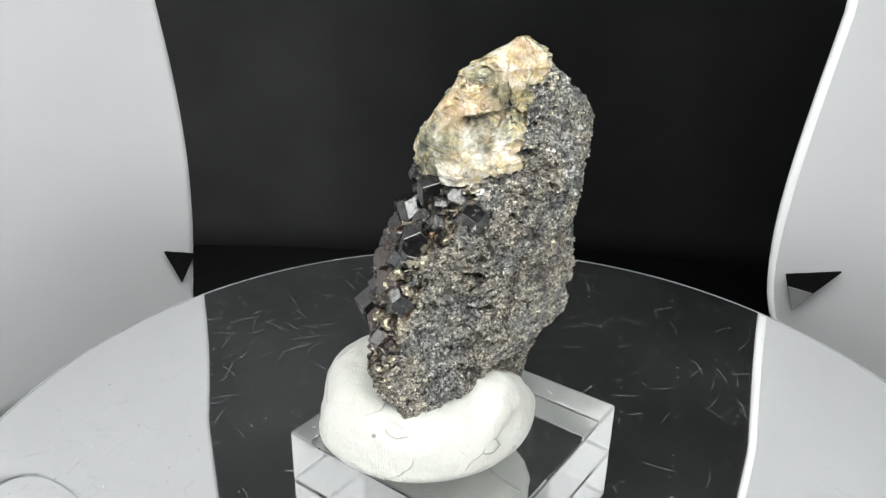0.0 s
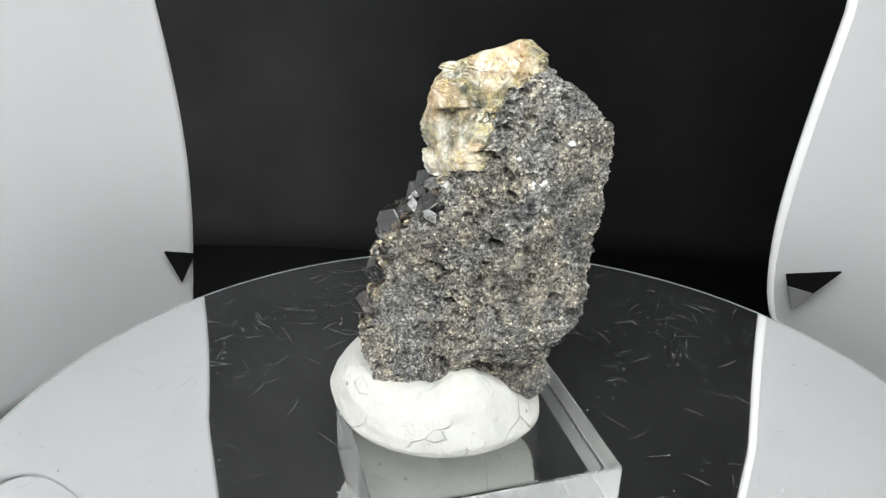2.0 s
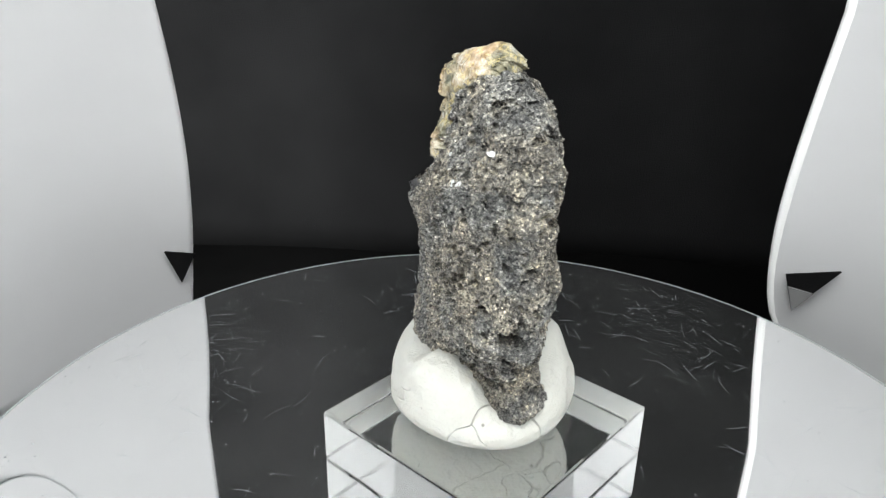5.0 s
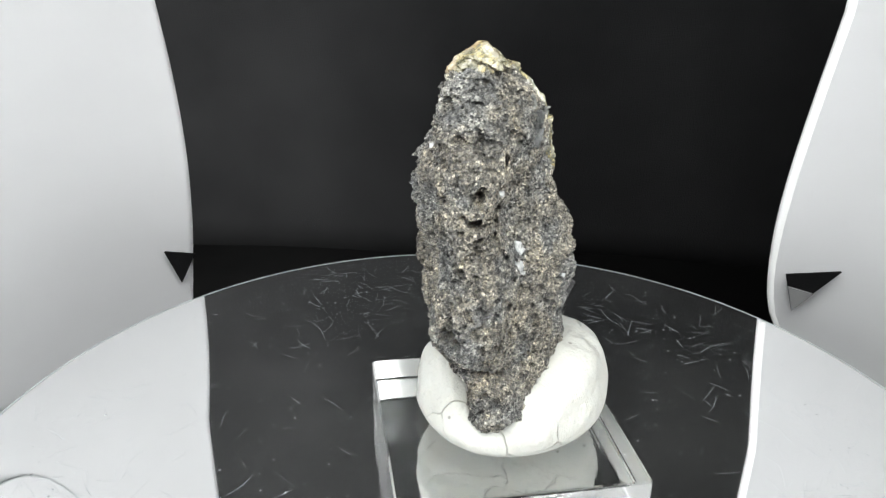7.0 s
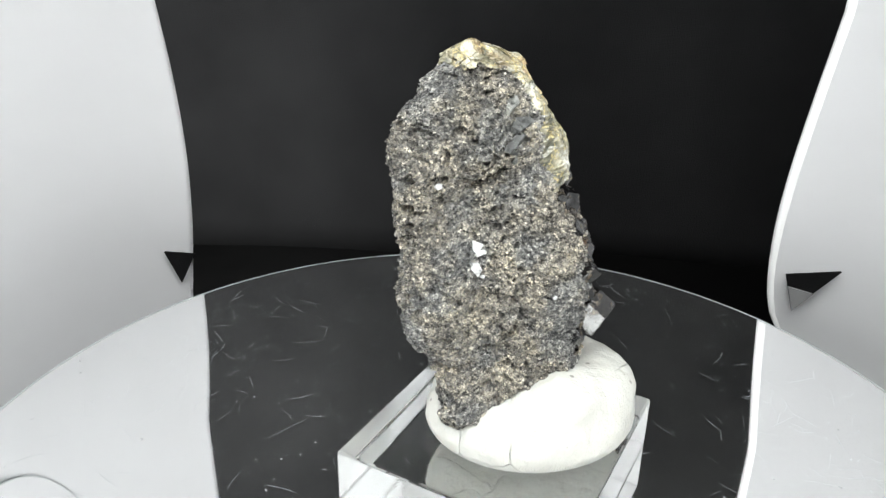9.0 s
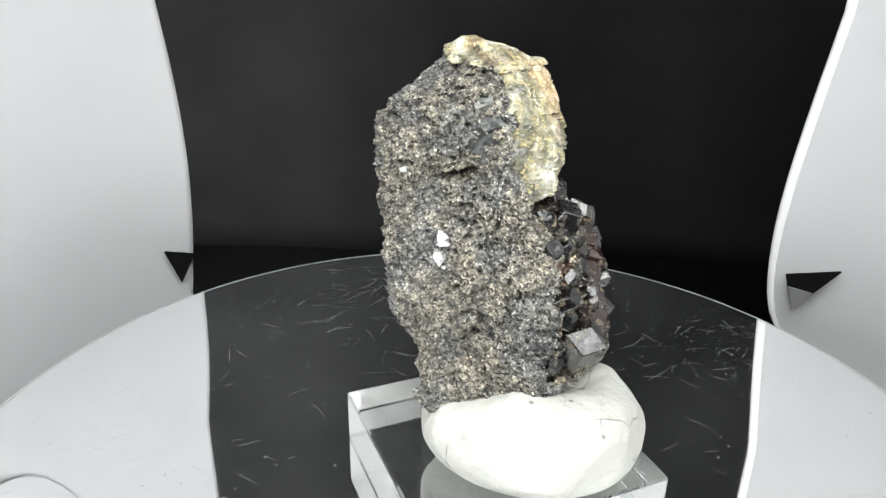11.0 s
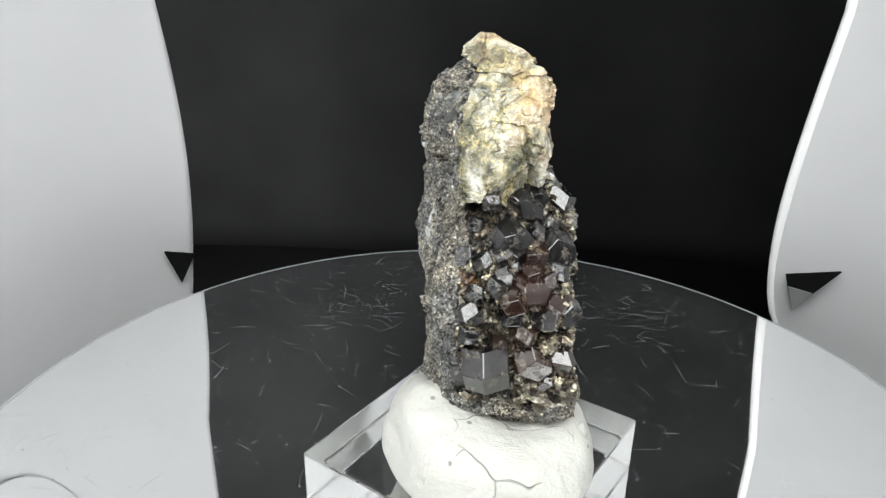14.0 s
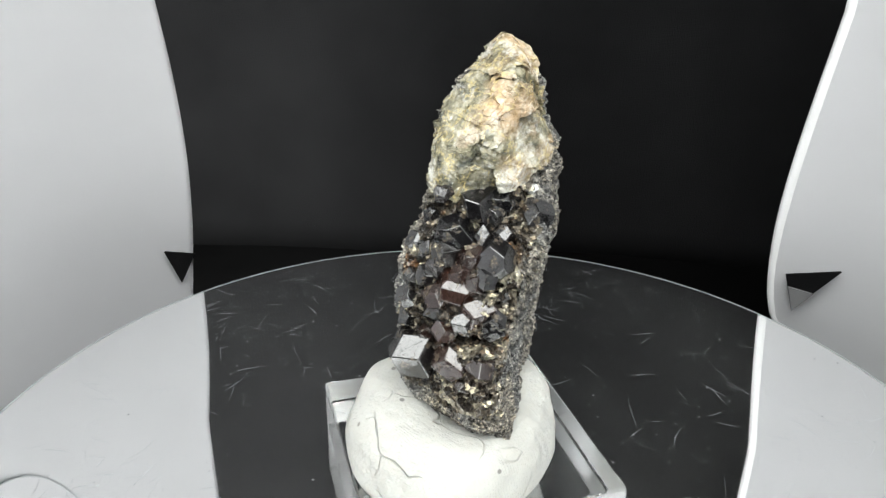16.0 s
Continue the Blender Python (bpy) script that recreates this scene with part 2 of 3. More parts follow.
def backdrop():
    rows = []
    for j in range(40):
        h = -28 + j * 9
        rows.append([Vector((x, 132 + 2.5 * math.sin(x * 0.03 + 0.6) + 1.4 * math.sin(x * 0.071 + h * 0.012), h)) * MM
                     for x in np.linspace(-230, 230, 120)])
    ob = part("backdrop", grid_mesh(rows), CLOTH, smooth=True)
    mod = ob.modifiers.new("thick", "SOLIDIFY")
    mod.thickness = 0.8 * MM
    return tagged(ob, "black cloth backdrop hanging behind the turntable", "backdrop", kind="structure")


backdrop()


def side_sheet(name, side, plan, bulge, early, label):
    """A bent white card standing beside the disc; plan runs from its free edge towards the viewer."""
    plan = [Vector(p) for p in plan]
    steps = [0.0]
    for a, b in zip(plan, plan[1:]):
        steps.append(steps[-1] + (b - a).length)
    rows = []
    for j in range(60):
        h = -28 + j * 4.5
        lean = bulge * math.sin(math.pi * (min(max(h + 18, 0), 72) / 72) ** early)
        row = []
        for s in np.linspace(0, 1, 90) ** 1.3 * steps[-1]:
            x, y = np.interp(s, steps, [p.x for p in plan]), np.interp(s, steps, [p.y for p in plan])
            k = math.exp(-s / 22)
            x -= side * lean * k
            x += 0.5 * math.sin(s * 0.05 + h * 0.02) * (1 - k)
            row.append(Vector((x, y, h)) * MM)
        rows.append(row)
    ob = part(name, grid_mesh(rows), PAPER, smooth=True)
    mod = ob.modifiers.new("thick", "SOLIDIFY")
    mod.thickness, mod.offset = 0.5 * MM, side
    tagged(ob, label, "reflector card", "cards beside the turntable")
    return ob, [r[0] for r in rows]


def bow(side, edge, radius):
    """Plan of a card: from its edge round the disc, then straight past the viewer."""
    a0 = math.atan2(edge[1], abs(edge[0]))
    pts = []
    for k in range(25):
        a = a0 + (radians(-12) - a0) * k / 24
        r = radius + 4.0 * k / 24
        pts.append((side * r * math.cos(a), r * math.sin(a)))
    pts += [(side * (radius + 9), -60), (side * (radius + 22), -120), (side * (radius + 30), -260)]
    return pts


left_card, left_edge = side_sheet("reflector_card", -1, bow(-1, (-70.9, 76.1), 104), 3.0, 1.0,
                                  "matt white bent card standing beside the mirror disc")
right_card, right_edge = side_sheet("reflector_card", 1, bow(1, (69.0, 77.8), 104), 5.0, 0.6,
                                    "white bent card with a rolled edge beside the mirror disc")


def rolled_edge():
    rows = []
    for p in right_edge[2:]:
        h = p.z / MM
        r = 1.3 - 0.25 * math.exp(-max(h, 0) / 8)
        rows.append([p + Vector((math.cos(a) * r * 1.1 + 0.6, math.sin(a) * r * 0.8 - 0.3, 0)) * MM
                     for a in np.linspace(0, 2 * math.pi, 17)[:-1]])
    part("rolled_edge", grid_mesh(rows, True), HEM, right_card, "glossy white rolled hem", smooth=True)


rolled_edge()


def slit(corners, name, parent, material=CLOTH, label="black three-cornered patch standing in for a gap in the card"):
    """A flat three-cornered patch before a card's lower corner, standing in for a gap."""
    bm = bmesh.new()
    front = [bm.verts.new(Vector(c) * MM) for c in corners]
    back = [bm.verts.new((Vector(c) + Vector((0, 0.6, 0))) * MM) for c in corners]
    bm.faces.new(front), bm.faces.new(back[::-1])
    for i in range(3):
        j = (i + 1) % 3
        bm.faces.new((front[j], front[i], back[i], back[j]))
    bmesh.ops.recalc_face_normals(bm, faces=bm.faces)
    return part(name, bm, material, parent, label)


def seam():
    """Unseen arched tube added high on the card beside the viewer, for its reflection."""
    rows = []
    for k in range(41):
        u = k / 40
        bearing, high = radians(168 - 18 * u), 40.2 + 28 * max(0, (u - 0.2) / 0.8) ** 3
        r = 104.9
        mid = Vector((r * math.cos(bearing), r * math.sin(bearing), high))
        rows.append([(mid + Vector((0.35 * math.cos(t), 0.35 * math.sin(t), 0.45 * math.sin(t)))) * MM for t in np.linspace(0, 2 * math.pi, 9)[:-1]])
    part("seam", grid_mesh(rows, True), EDGE, left_card, "thin grey arched tube added for its mirror reflection", smooth=True)


seam()
# dark patches laid where the cards' lower corners gape
slit([(-73.2, 69.6, -2.3), (-68.2, 74.5, -4.8), (-71.0, 71.9, -11.1)], "cloth_corner", left_card)
slit([(66.2, 72.9, -2.5), (74.1, 65.0, 2.4), (68.3, 71.0, -10.0)], "cloth_corner", right_card)
slit([(66.75, 71.9, -5.0), (70.6, 67.7, -4.4), (68.1, 70.6, -10.2)], "lining", right_card, WALL, "crumpled grey lining")

# ---- turntable ----
RIM = 72.7
OFF_CENTRE = Vector((0.9, 0.8, 0)) * MM  # the disc sits a little off the spindle


def turning(ob):
    ob.rotation_mode = "QUATERNION"
    return ob


def turntable():
    top = new("turntable")
    tagged(top, "round mirror turntable with scratches and dust", "turntable")
    bm = bmesh.new()
    rings = [(0, 0), (RIM - 0.5, 0), (RIM - 0.12, -0.06), (RIM, -0.22)]
    n = 256
    verts = [[bm.verts.new(Vector((r * math.cos(2 * math.pi * i / n), r * math.sin(2 * math.pi * i / n), z)) * MM) for i in range(n)]
             if r else [bm.verts.new((0, 0, 0))] for r, z in rings]
    for i in range(n):
        bm.faces.new((verts[0][0], verts[1][i], verts[1][(i + 1) % n]))
    for a, b in zip(verts[1:3], verts[2:]):
        for i in range(n):
            bm.faces.new((a[i], b[i], b[(i + 1) % n], a[(i + 1) % n]))
    part("mirror_disc", bm, MIRROR, top).location = OFF_CENTRE
    rows = [[Vector((r * math.cos(2 * math.pi * i / n), r * math.sin(2 * math.pi * i / n), z)) * MM for i in range(n)]
            for r, z in ((RIM - 0.45, 0.03), (RIM - 0.1, 0.04), (RIM + 0.05, -0.15), (RIM + 0.05, -1.7), (RIM - 0.4, -2.0), (2, -2.0))]
    part("ground_edge", grid_mesh(rows, True), EDGE, top, "ground grey glass edge").location = OFF_CENTRE
    rows = [[Vector((r * math.cos(2 * math.pi * i / 96), r * math.sin(2 * math.pi * i / 96), z)) * MM for i in range(96)]
            for r, z in ((2, -2.1), (60, -2.1), (62, -4), (62, -26), (60, -28), (2, -28))]
    part("plinth", grid_mesh(rows, True), PLINTH, top, "black plastic plinth")
    rng = random.Random(7)
    bm = bmesh.new()
    for k in range(1900):
        r, a = RIM * math.sqrt(rng.uniform(0.05, 0.96)), rng.uniform(0, 2 * math.pi)
        if rng.random() < 0.6:
            r, a = 54 + rng.gauss(0, 9), rng.choice((0.4, 1.5, 2.6, 3.3, 4.4, 5.6)) + rng.gauss(0, 0.22)
        r = min(r, RIM - 6)
        p = Vector((r * math.cos(a), r * math.sin(a), 0.012))
        if k % 3:
            s = rng.choice((0.03, 0.04, 0.05, 0.06, 0.09, 0.13))
            ring = [bm.verts.new((p + Vector((math.cos(t) * s * rng.uniform(0.6, 1.3), math.sin(t) * s * rng.uniform(0.6, 1.3), 0))) * MM)
                    for t in np.linspace(0, 2 * math.pi, 7)[:-1]]
            peak = bm.verts.new((p + Vector((0, 0, s * 0.5))) * MM)
            for i in range(6):
                bm.faces.new((ring[i], ring[(i + 1) % 6], peak))
        else:
            d, length, w = rng.uniform(0, 6.28), rng.uniform(0.6, 5.5), rng.uniform(0.007, 0.02)
            bend = rng.uniform(-0.07, 0.07)
            last = None
            for i in range(6):
                q = p + Vector((math.cos(d), math.sin(d), 0)) * (length * i / 5)
                side = Vector((-math.sin(d), math.cos(d), 0)) * w * math.sin(math.pi * (i + 0.4) / 6)
                d += bend
                pair = bm.verts.new((q + side) * MM), bm.verts.new((q - side) * MM)
                if last:
                    bm.faces.new((last[0], last[1], pair[1], pair[0]))
                last = pair
    ob = part("dust", bm, SCRATCH, top, "pale dust specks and short scratches")
    ob.location = OFF_CENTRE
    tagged(ob, kind="stuff")
    return turning(top)


TURNTABLE = turntable()


# ---- acrylic base ----
BASE_TURN = 57.8
BASE_MID = (-3.0, 0.5)


def acrylic_base():
    bm = bmesh.new()
    bmesh.ops.create_cube(bm, size=1, matrix=Matrix.Translation((BASE_MID[0] * MM, BASE_MID[1] * MM, 4.03 * MM))
                          @ pose(0, 0, 0, 0, 0, BASE_TURN) @ Matrix.Diagonal((32 * MM, 32 * MM, 8 * MM, 1)))
    bmesh.ops.bevel(bm, geom=bm.edges[:], offset=0.35 * MM, segments=2, affect="EDGES", profile=0.5)
    bm.normal_update()
    for f in bm.faces:
        f.material_index = int(abs(f.normal.z) < 0.3)
    ob = part("display_base", bm, ACRYLIC)
    ob.data.materials.append(GROUND)
    tagged(ob, "square clear acrylic display base with polished edges on the mirror", "display base")
    ob.visible_shadow = False  # clear: lets the light through
    rng, bits = random.Random(5), bmesh.new()
    turn = pose(0, 0, 0, 0, 0, BASE_TURN)
    for k in range(70):
        x, y = rng.uniform(-15, 15), rng.uniform(-15, 15)
        if k % 3:  # most lie together on one side
            x, y = -9 + rng.gauss(0, 3), 9 + rng.gauss(0, 4)
        if max(abs(x), abs(y)) > 15.2:
            continue
        way, long, wide = rng.uniform(0, 6.28), rng.choice((0.08, 0.12, 0.2, 0.45, 0.7)), rng.uniform(0.02, 0.06)
        p = turn @ Vector((x, y, 0)) + Vector((*BASE_MID, 8.045))
        u, v = Vector((math.cos(way), math.sin(way), 0)) * long, Vector((-math.sin(way), math.cos(way), 0)) * wide
        ring = [bits.verts.new((p + q) * MM) for q in (u, v * 1.2, -u * rng.uniform(0.6, 1), -v)]
        peak = bits.verts.new((p + Vector((0, 0, 0.03))) * MM)
        for i in range(4):
            bits.faces.new((ring[i], ring[(i + 1) % 4], peak))
    tagged(part("putty_crumbs", bits, SCRATCH, ob, "pale putty crumbs and short scratches"), kind="stuff")
    return turning(ob)


BASE = acrylic_base()


# ---- putty ----
# its height in millimetres by bearing: two lobes, low where the rock's tip comes down
LIFT = ([2, 14, 26, 38, 52, 75, 100, 140, 188, 230, 270, 305, 322, 340], [8.6, 6.2, 4.8, 6.0, 7.6, 9.6, 10.8, 10.4, 9.2, 8.4, 7.6, 8.4, 10.6, 10.8])


def putty():
    cx, cy, n = -6.7, -0.9, 160
    prof = [(0.0, 0.95), (0.3, 1.0), (0.45, 1.03), (0.58, 1.03), (0.70, 1.0), (0.83, 0.91), (0.93, 0.7), (0.99, 0.42), (0.995, 0.22), (0.96, 0.09),
            (0.9, 0.02), (0.8, 0.0), (0.4, 0.0), (0.02, 0.0)]
    t = np.linspace(0, len(prof) - 1, 90)
    pr = np.interp(t, range(len(prof)), [p[0] for p in prof])
    pz = np.interp(t, range(len(prof)), [p[1] for p in prof])
    for _ in range(3):
        pr[1:-1] = (pr[:-2] + 2 * pr[1:-1] + pr[2:]) / 4
        pz[1:-1] = (pz[:-2] + 2 * pz[1:-1] + pz[2:]) / 4
    rows = []
    for r, z in zip(pr, pz):
        row = []
        for i in range(n):
            a = 2 * math.pi * i / n
            rad = 13.8 + 0.75 * math.cos(2 * (a - radians(20))) + 0.5 * math.cos(a - radians(195))
            high = float(np.interp(math.degrees(a), *LIFT, period=360))
            full = 1 - 0.1 * math.exp(-((math.degrees(a) - 222) / 42) ** 2)
            seat = 0.5 - 0.5 * math.cos(math.pi * min(1, max(0, (0.78 - r) / 0.6))) if z > 0.5 else 0
            p = Vector((cx + rad * r * math.cos(a), cy + rad * r * math.sin(a), 8.05 + high * z * (1 - seat * (1 - full))))
            bulge = noise.noise(p * 0.16) * 0.9 + noise.noise(p * 0.5 + Vector((7, 0, 0))) * 0.22
            out = Vector((math.cos(a), math.sin(a), 0.6)).normalized()
            p += out * bulge * min(1, z * 3) * min(1, r * 2)
            row.append(p * MM)
        rows.append(row)
    ob = part("putty_lump", grid_mesh(rows[::-1], True), PUTTY, smooth=True)
    tagged(ob, "white mounting putty pressed round the foot of the rock", "putty")
    return turning(ob)


LUMP = putty()

# ---- mineral specimen ----
# level by level: height, middle, mean radius and the waves of the outline, in millimetres
Z = [9.2, 10.6, 12.2, 14.0, 16.0, 18.5, 21.0, 23.5, 26.0, 28.5, 31.0, 33.5, 36.0, 38.5, 40.5, 42.5, 44.5, 46.5, 48.5, 50.5, 52.5, 54.5, 56.4, 58.0, 59.3]
CX = [0.8, 0.2, -0.6, -1.3, -3.4, -4.2, -4.0, -3.0, -2.2, -2.1, -1.9, -1.5, -0.9, 0.0, 1.1, 1.7, 2.1, 2.0, 1.8, 1.8, 1.8, 1.6, 1.8, 2.4, 2.7]
CY = [2.5, 1.8, 1.0, 0.1, -0.5, -0.9, -1.0, -0.7, -0.4, -0.3, -0.2, -0.1, -0.3, -0.4, -0.1, 0.3, 0.7, 0.8, 0.9, 0.9, 0.7, 0.1, -0.4, 0.2, 0.7]
R0 = [0.5, 2.8, 4.4, 6.0, 7.1, 8.4, 8.7, 9.0, 9.3, 9.4, 9.5, 9.5, 9.3, 8.9, 8.3, 7.8, 7.7, 7.7, 7.6, 7.1, 6.4, 5.2, 3.6, 1.9, 0.4]
C1 = [0.0, 0.0, -0.3, -0.9, -0.2, -0.3, -0.2, -0.1, -0.1, -0.2, -0.2, -0.2, -0.2, -0.2, -0.0, 0.1, 0.2, 0.1, -0.0, -0.1, -0.1, -0.0, -0.0, 0.0, 0.2]
S1 = [0.0, 0.0, 0.2, 0.6, 0.3, 0.1, 0.0, 0.1, 0.0, -0.0, -0.1, -0.1, -0.2, -0.3, -0.3, -0.3, -0.3, -0.2, -0.1, -0.0, 0.1, 0.1, -0.1, -0.1, 0.3]
C2 = [0.0, 0.2, 0.1, -0.3, -0.7, 0.1, 0.9, 1.6, 2.0, 2.1, 2.1, 1.9, 1.6, 1.4, 1.2, 1.3, 1.5, 1.5, 1.4, 1.1, 0.6, 0.3, 0.3, 0.1, -0.2]
S2 = [0.4, 1.7, 2.5, 2.5, 2.4, 2.1, 2.0, 2.2, 2.1, 2.0, 1.9, 1.9, 1.9, 1.7, 1.4, 1.3, 1.3, 1.5, 1.6, 1.6, 1.5, 1.3, 1.0, 0.5, 0.0]
C3 = [0.0, 0.0, 0.0, -0.2, 0.5, 0.4, 0.5, 0.5, 0.5, 0.5, 0.4, 0.2, 0.0, -0.1, -0.3, -0.6, -0.8, -0.7, -0.4, -0.1, 0.1, 0.3, 0.3, 0.1, -0.2]
S3 = [0.0, 0.0, 0.0, -0.1, 0.6, 0.6, 0.3, 0.3, 0.5, 0.5, 0.6, 0.7, 0.6, 0.8, 1.0, 0.9, 0.6, 0.3, 0.3, 0.4, 0.3, -0.1, -0.2, -0.0, 0.1]
C4 = [0.00, -0.22, -0.46, -0.68, -0.75, -0.84, -0.86, -0.71, -0.49, -0.46, -0.44, -0.41, -0.53, -0.47, -0.20, 0.06, 0.11, 0.08, -0.05, -0.25, -0.35, -0.27, -0.19, -0.12, -0.03]
S4 = [0.00, 0.00, 0.00, -0.18, -0.20, 0.14, 0.35, 0.45, 0.45, 0.42, 0.30, 0.10, 0.03, -0.03, -0.13, -0.06, 0.12, 0.31, 0.43, 0.32, 0.08, -0.11, -0.06, -0.02, -0.08]
C5 = [0.00, 0.00, 0.00, 0.00, -0.47, -0.12, -0.02, -0.01, 0.00, -0.05, -0.11, -0.22, -0.26, -0.37, -0.55, -0.61, -0.52, -0.39, -0.28, -0.17, -0.08, 0.11, 0.14, 0.03, -0.03]
S5 = [0.00, 0.00, 0.00, 0.00, 0.19, 0.36, 0.43, 0.40, 0.35, 0.33, 0.30, 0.24, 0.17, 0.06, -0.05, -0.12, -0.20, -0.21, -0.12, 0.07, 0.17, 0.18, 0.20, 0.09, -0.11]
C6 = [0.00, 0.00, 0.00, 0.09, 0.11, -0.06, -0.22, -0.27, -0.23, -0.22, -0.19, -0.17, -0.18, -0.18, -0.11, -0.03, 0.02, -0.02, -0.13, -0.26, -0.18, 0.06, 0.06, -0.01, 0.01]
S6 = [0.00, 0.00, 0.00, -0.18, -0.20, -0.26, -0.20, -0.24, -0.24, -0.22, -0.29, -0.36, -0.37, -0.34, -0.22, -0.19, -0.18, -0.09, -0.05, -0.07, -0.10, -0.11, -0.09, -0.03, 0.03]
C7 = [0.00, 0.00, 0.00, 0.00, -0.16, -0.17, -0.14, -0.17, -0.12, -0.11, -0.14, -0.05, 0.04, 0.04, 0.09, 0.08, -0.02, -0.07, -0.05, -0.01, 0.02, -0.04, -0.10, -0.06, 0.05]
S7 = [0.00, 0.00, 0.00, 0.00, -0.31, -0.14, 0.03, 0.04, -0.08, -0.18, -0.25, -0.24, -0.23, -0.29, -0.31, -0.17, -0.11, -0.13, -0.05, 0.04, 0.03, 0.06, 0.05, 0.00, -0.02]
C8 = [0.00, 0.00, 0.00, 0.00, 0.07, 0.12, 0.02, -0.06, -0.03, -0.04, 0.03, 0.08, 0.08, 0.08, 0.05, 0.11, 0.13, 0.09, 0.04, 0.01, 0.02, 0.07, 0.05, 0.0, -0.02]
S8 = [0.00, 0.00, 0.00, 0.00, 0.03, 0.07, 0.06, -0.01, -0.08, -0.12, -0.10, -0.09, -0.12, -0.12, -0.09, -0.09, -0.06, -0.06, -0.11, -0.16, -0.08, 0.05, 0.05, 0.0, -0.02]


def level(z):
    return [float(np.interp(z, Z, col)) for col in (CX, CY, R0, C1, S1, C2, S2, C3, S3, C4, S4, C5, S5, C6, S6, C7, S7, C8, S8)]


def outline(z, a, q):
    """The specimen's plain surface at height z and bearing a, on the level q."""
    r = q[2] + sum(q[2 * n + 1] * math.cos(n * a) + q[2 * n + 2] * math.sin(n * a) for n in range(1, 9))
    r = max(r, 0.15)
    return Vector((q[0] + r * math.cos(a), q[1] + r * math.sin(a), z))


def facing(p):
    """The nearest bearing of the plain surface to p, its place and outward normal."""
    q = level(p.z)
    a = math.atan2(p.y - q[1], p.x - q[0])
    here = outline(p.z, a, q)
    along = outline(p.z, a + 0.12, q) - outline(p.z, a - 0.12, q)
    up = outline(p.z + 1.2, a, level(p.z + 1.2)) - outline(p.z - 1.2, a, level(p.z - 1.2))
    return here, along.cross(up).normalized()


def facet(p, size, tilt, seed):
    """Height of a broken facet at p, in cells of that size."""
    s = p / size + Vector((seed, seed * 1.7, seed * 0.3))
    q = noise.voronoi(s)[1][0]
    v = noise.cell_vector(q * 913.0) - Vector((0.5, 0.5, 0.5))
    return v.dot(s - q) * size * tilt


def cleaved(p, size, tilt, seed):
    """Height of joined cleavage faces at p: the lowest of the nearest cells' tilted planes."""
    s = p / size + Vector((seed, seed * 1.7, seed * 0.3))
    low = 9.0
    for q in noise.voronoi(s)[1]:
        v = noise.cell_vector(q * 913.0) - Vector((0.5, 0.5, 0.5))
        low = min(low, v.dot(s - q) * tilt + 0.25)
    return low * size


# lower edge of the pale feldspar: bearing in degrees, height in millimetres
PALE_EDGE = ([0, 30, 70, 142, 150, 156, 159, 162, 175, 200, 235, 260, 283, 290, 312, 340],
             [56.3, 57.0, 56.5, 56.4, 55.0, 52.0, 47.0, 42.4, 42.6, 43.2, 44.2, 45.4, 46.2, 52.6, 54.4, 55.4])
EDGE_AT, EDGE_HIGH = np.array(PALE_EDGE[0] + [360]), np.array(PALE_EDGE[1] + [56.3])


def pale_zone(p, b):
    """Above 0 where the pale feldspar shows instead of the dark schist."""
    wander = 6.0 * noise.noise(p * 0.5 + Vector((1, 6, 2))) + 4.0 * noise.noise(p * 1.4)
    edge = float(np.interp((b + wander) % 360, EDGE_AT, EDGE_HIGH))
    return p.z - edge + 0.7 * noise.noise(p * 0.45 + Vector((4, 4, 4))) + 0.4 * noise.noise(p * 1.3)


def crust_zone(p, b):
    """Above 0 on the side where the garnets sit in a rusty matrix."""
    b += 5 * noise.noise(p * 0.4) + 3 * noise.noise(p * 1.1)
    start = 150 + 1.2 * min(max(p.z - 20, 0), 10)
    end = 234 + 0.7 * min(max(p.z - 26, 0), 16)
    return min((b - start) * 0.14, (end - b) * 0.14, p.z - 20.0 + 1.5 * noise.noise(p * 0.3))


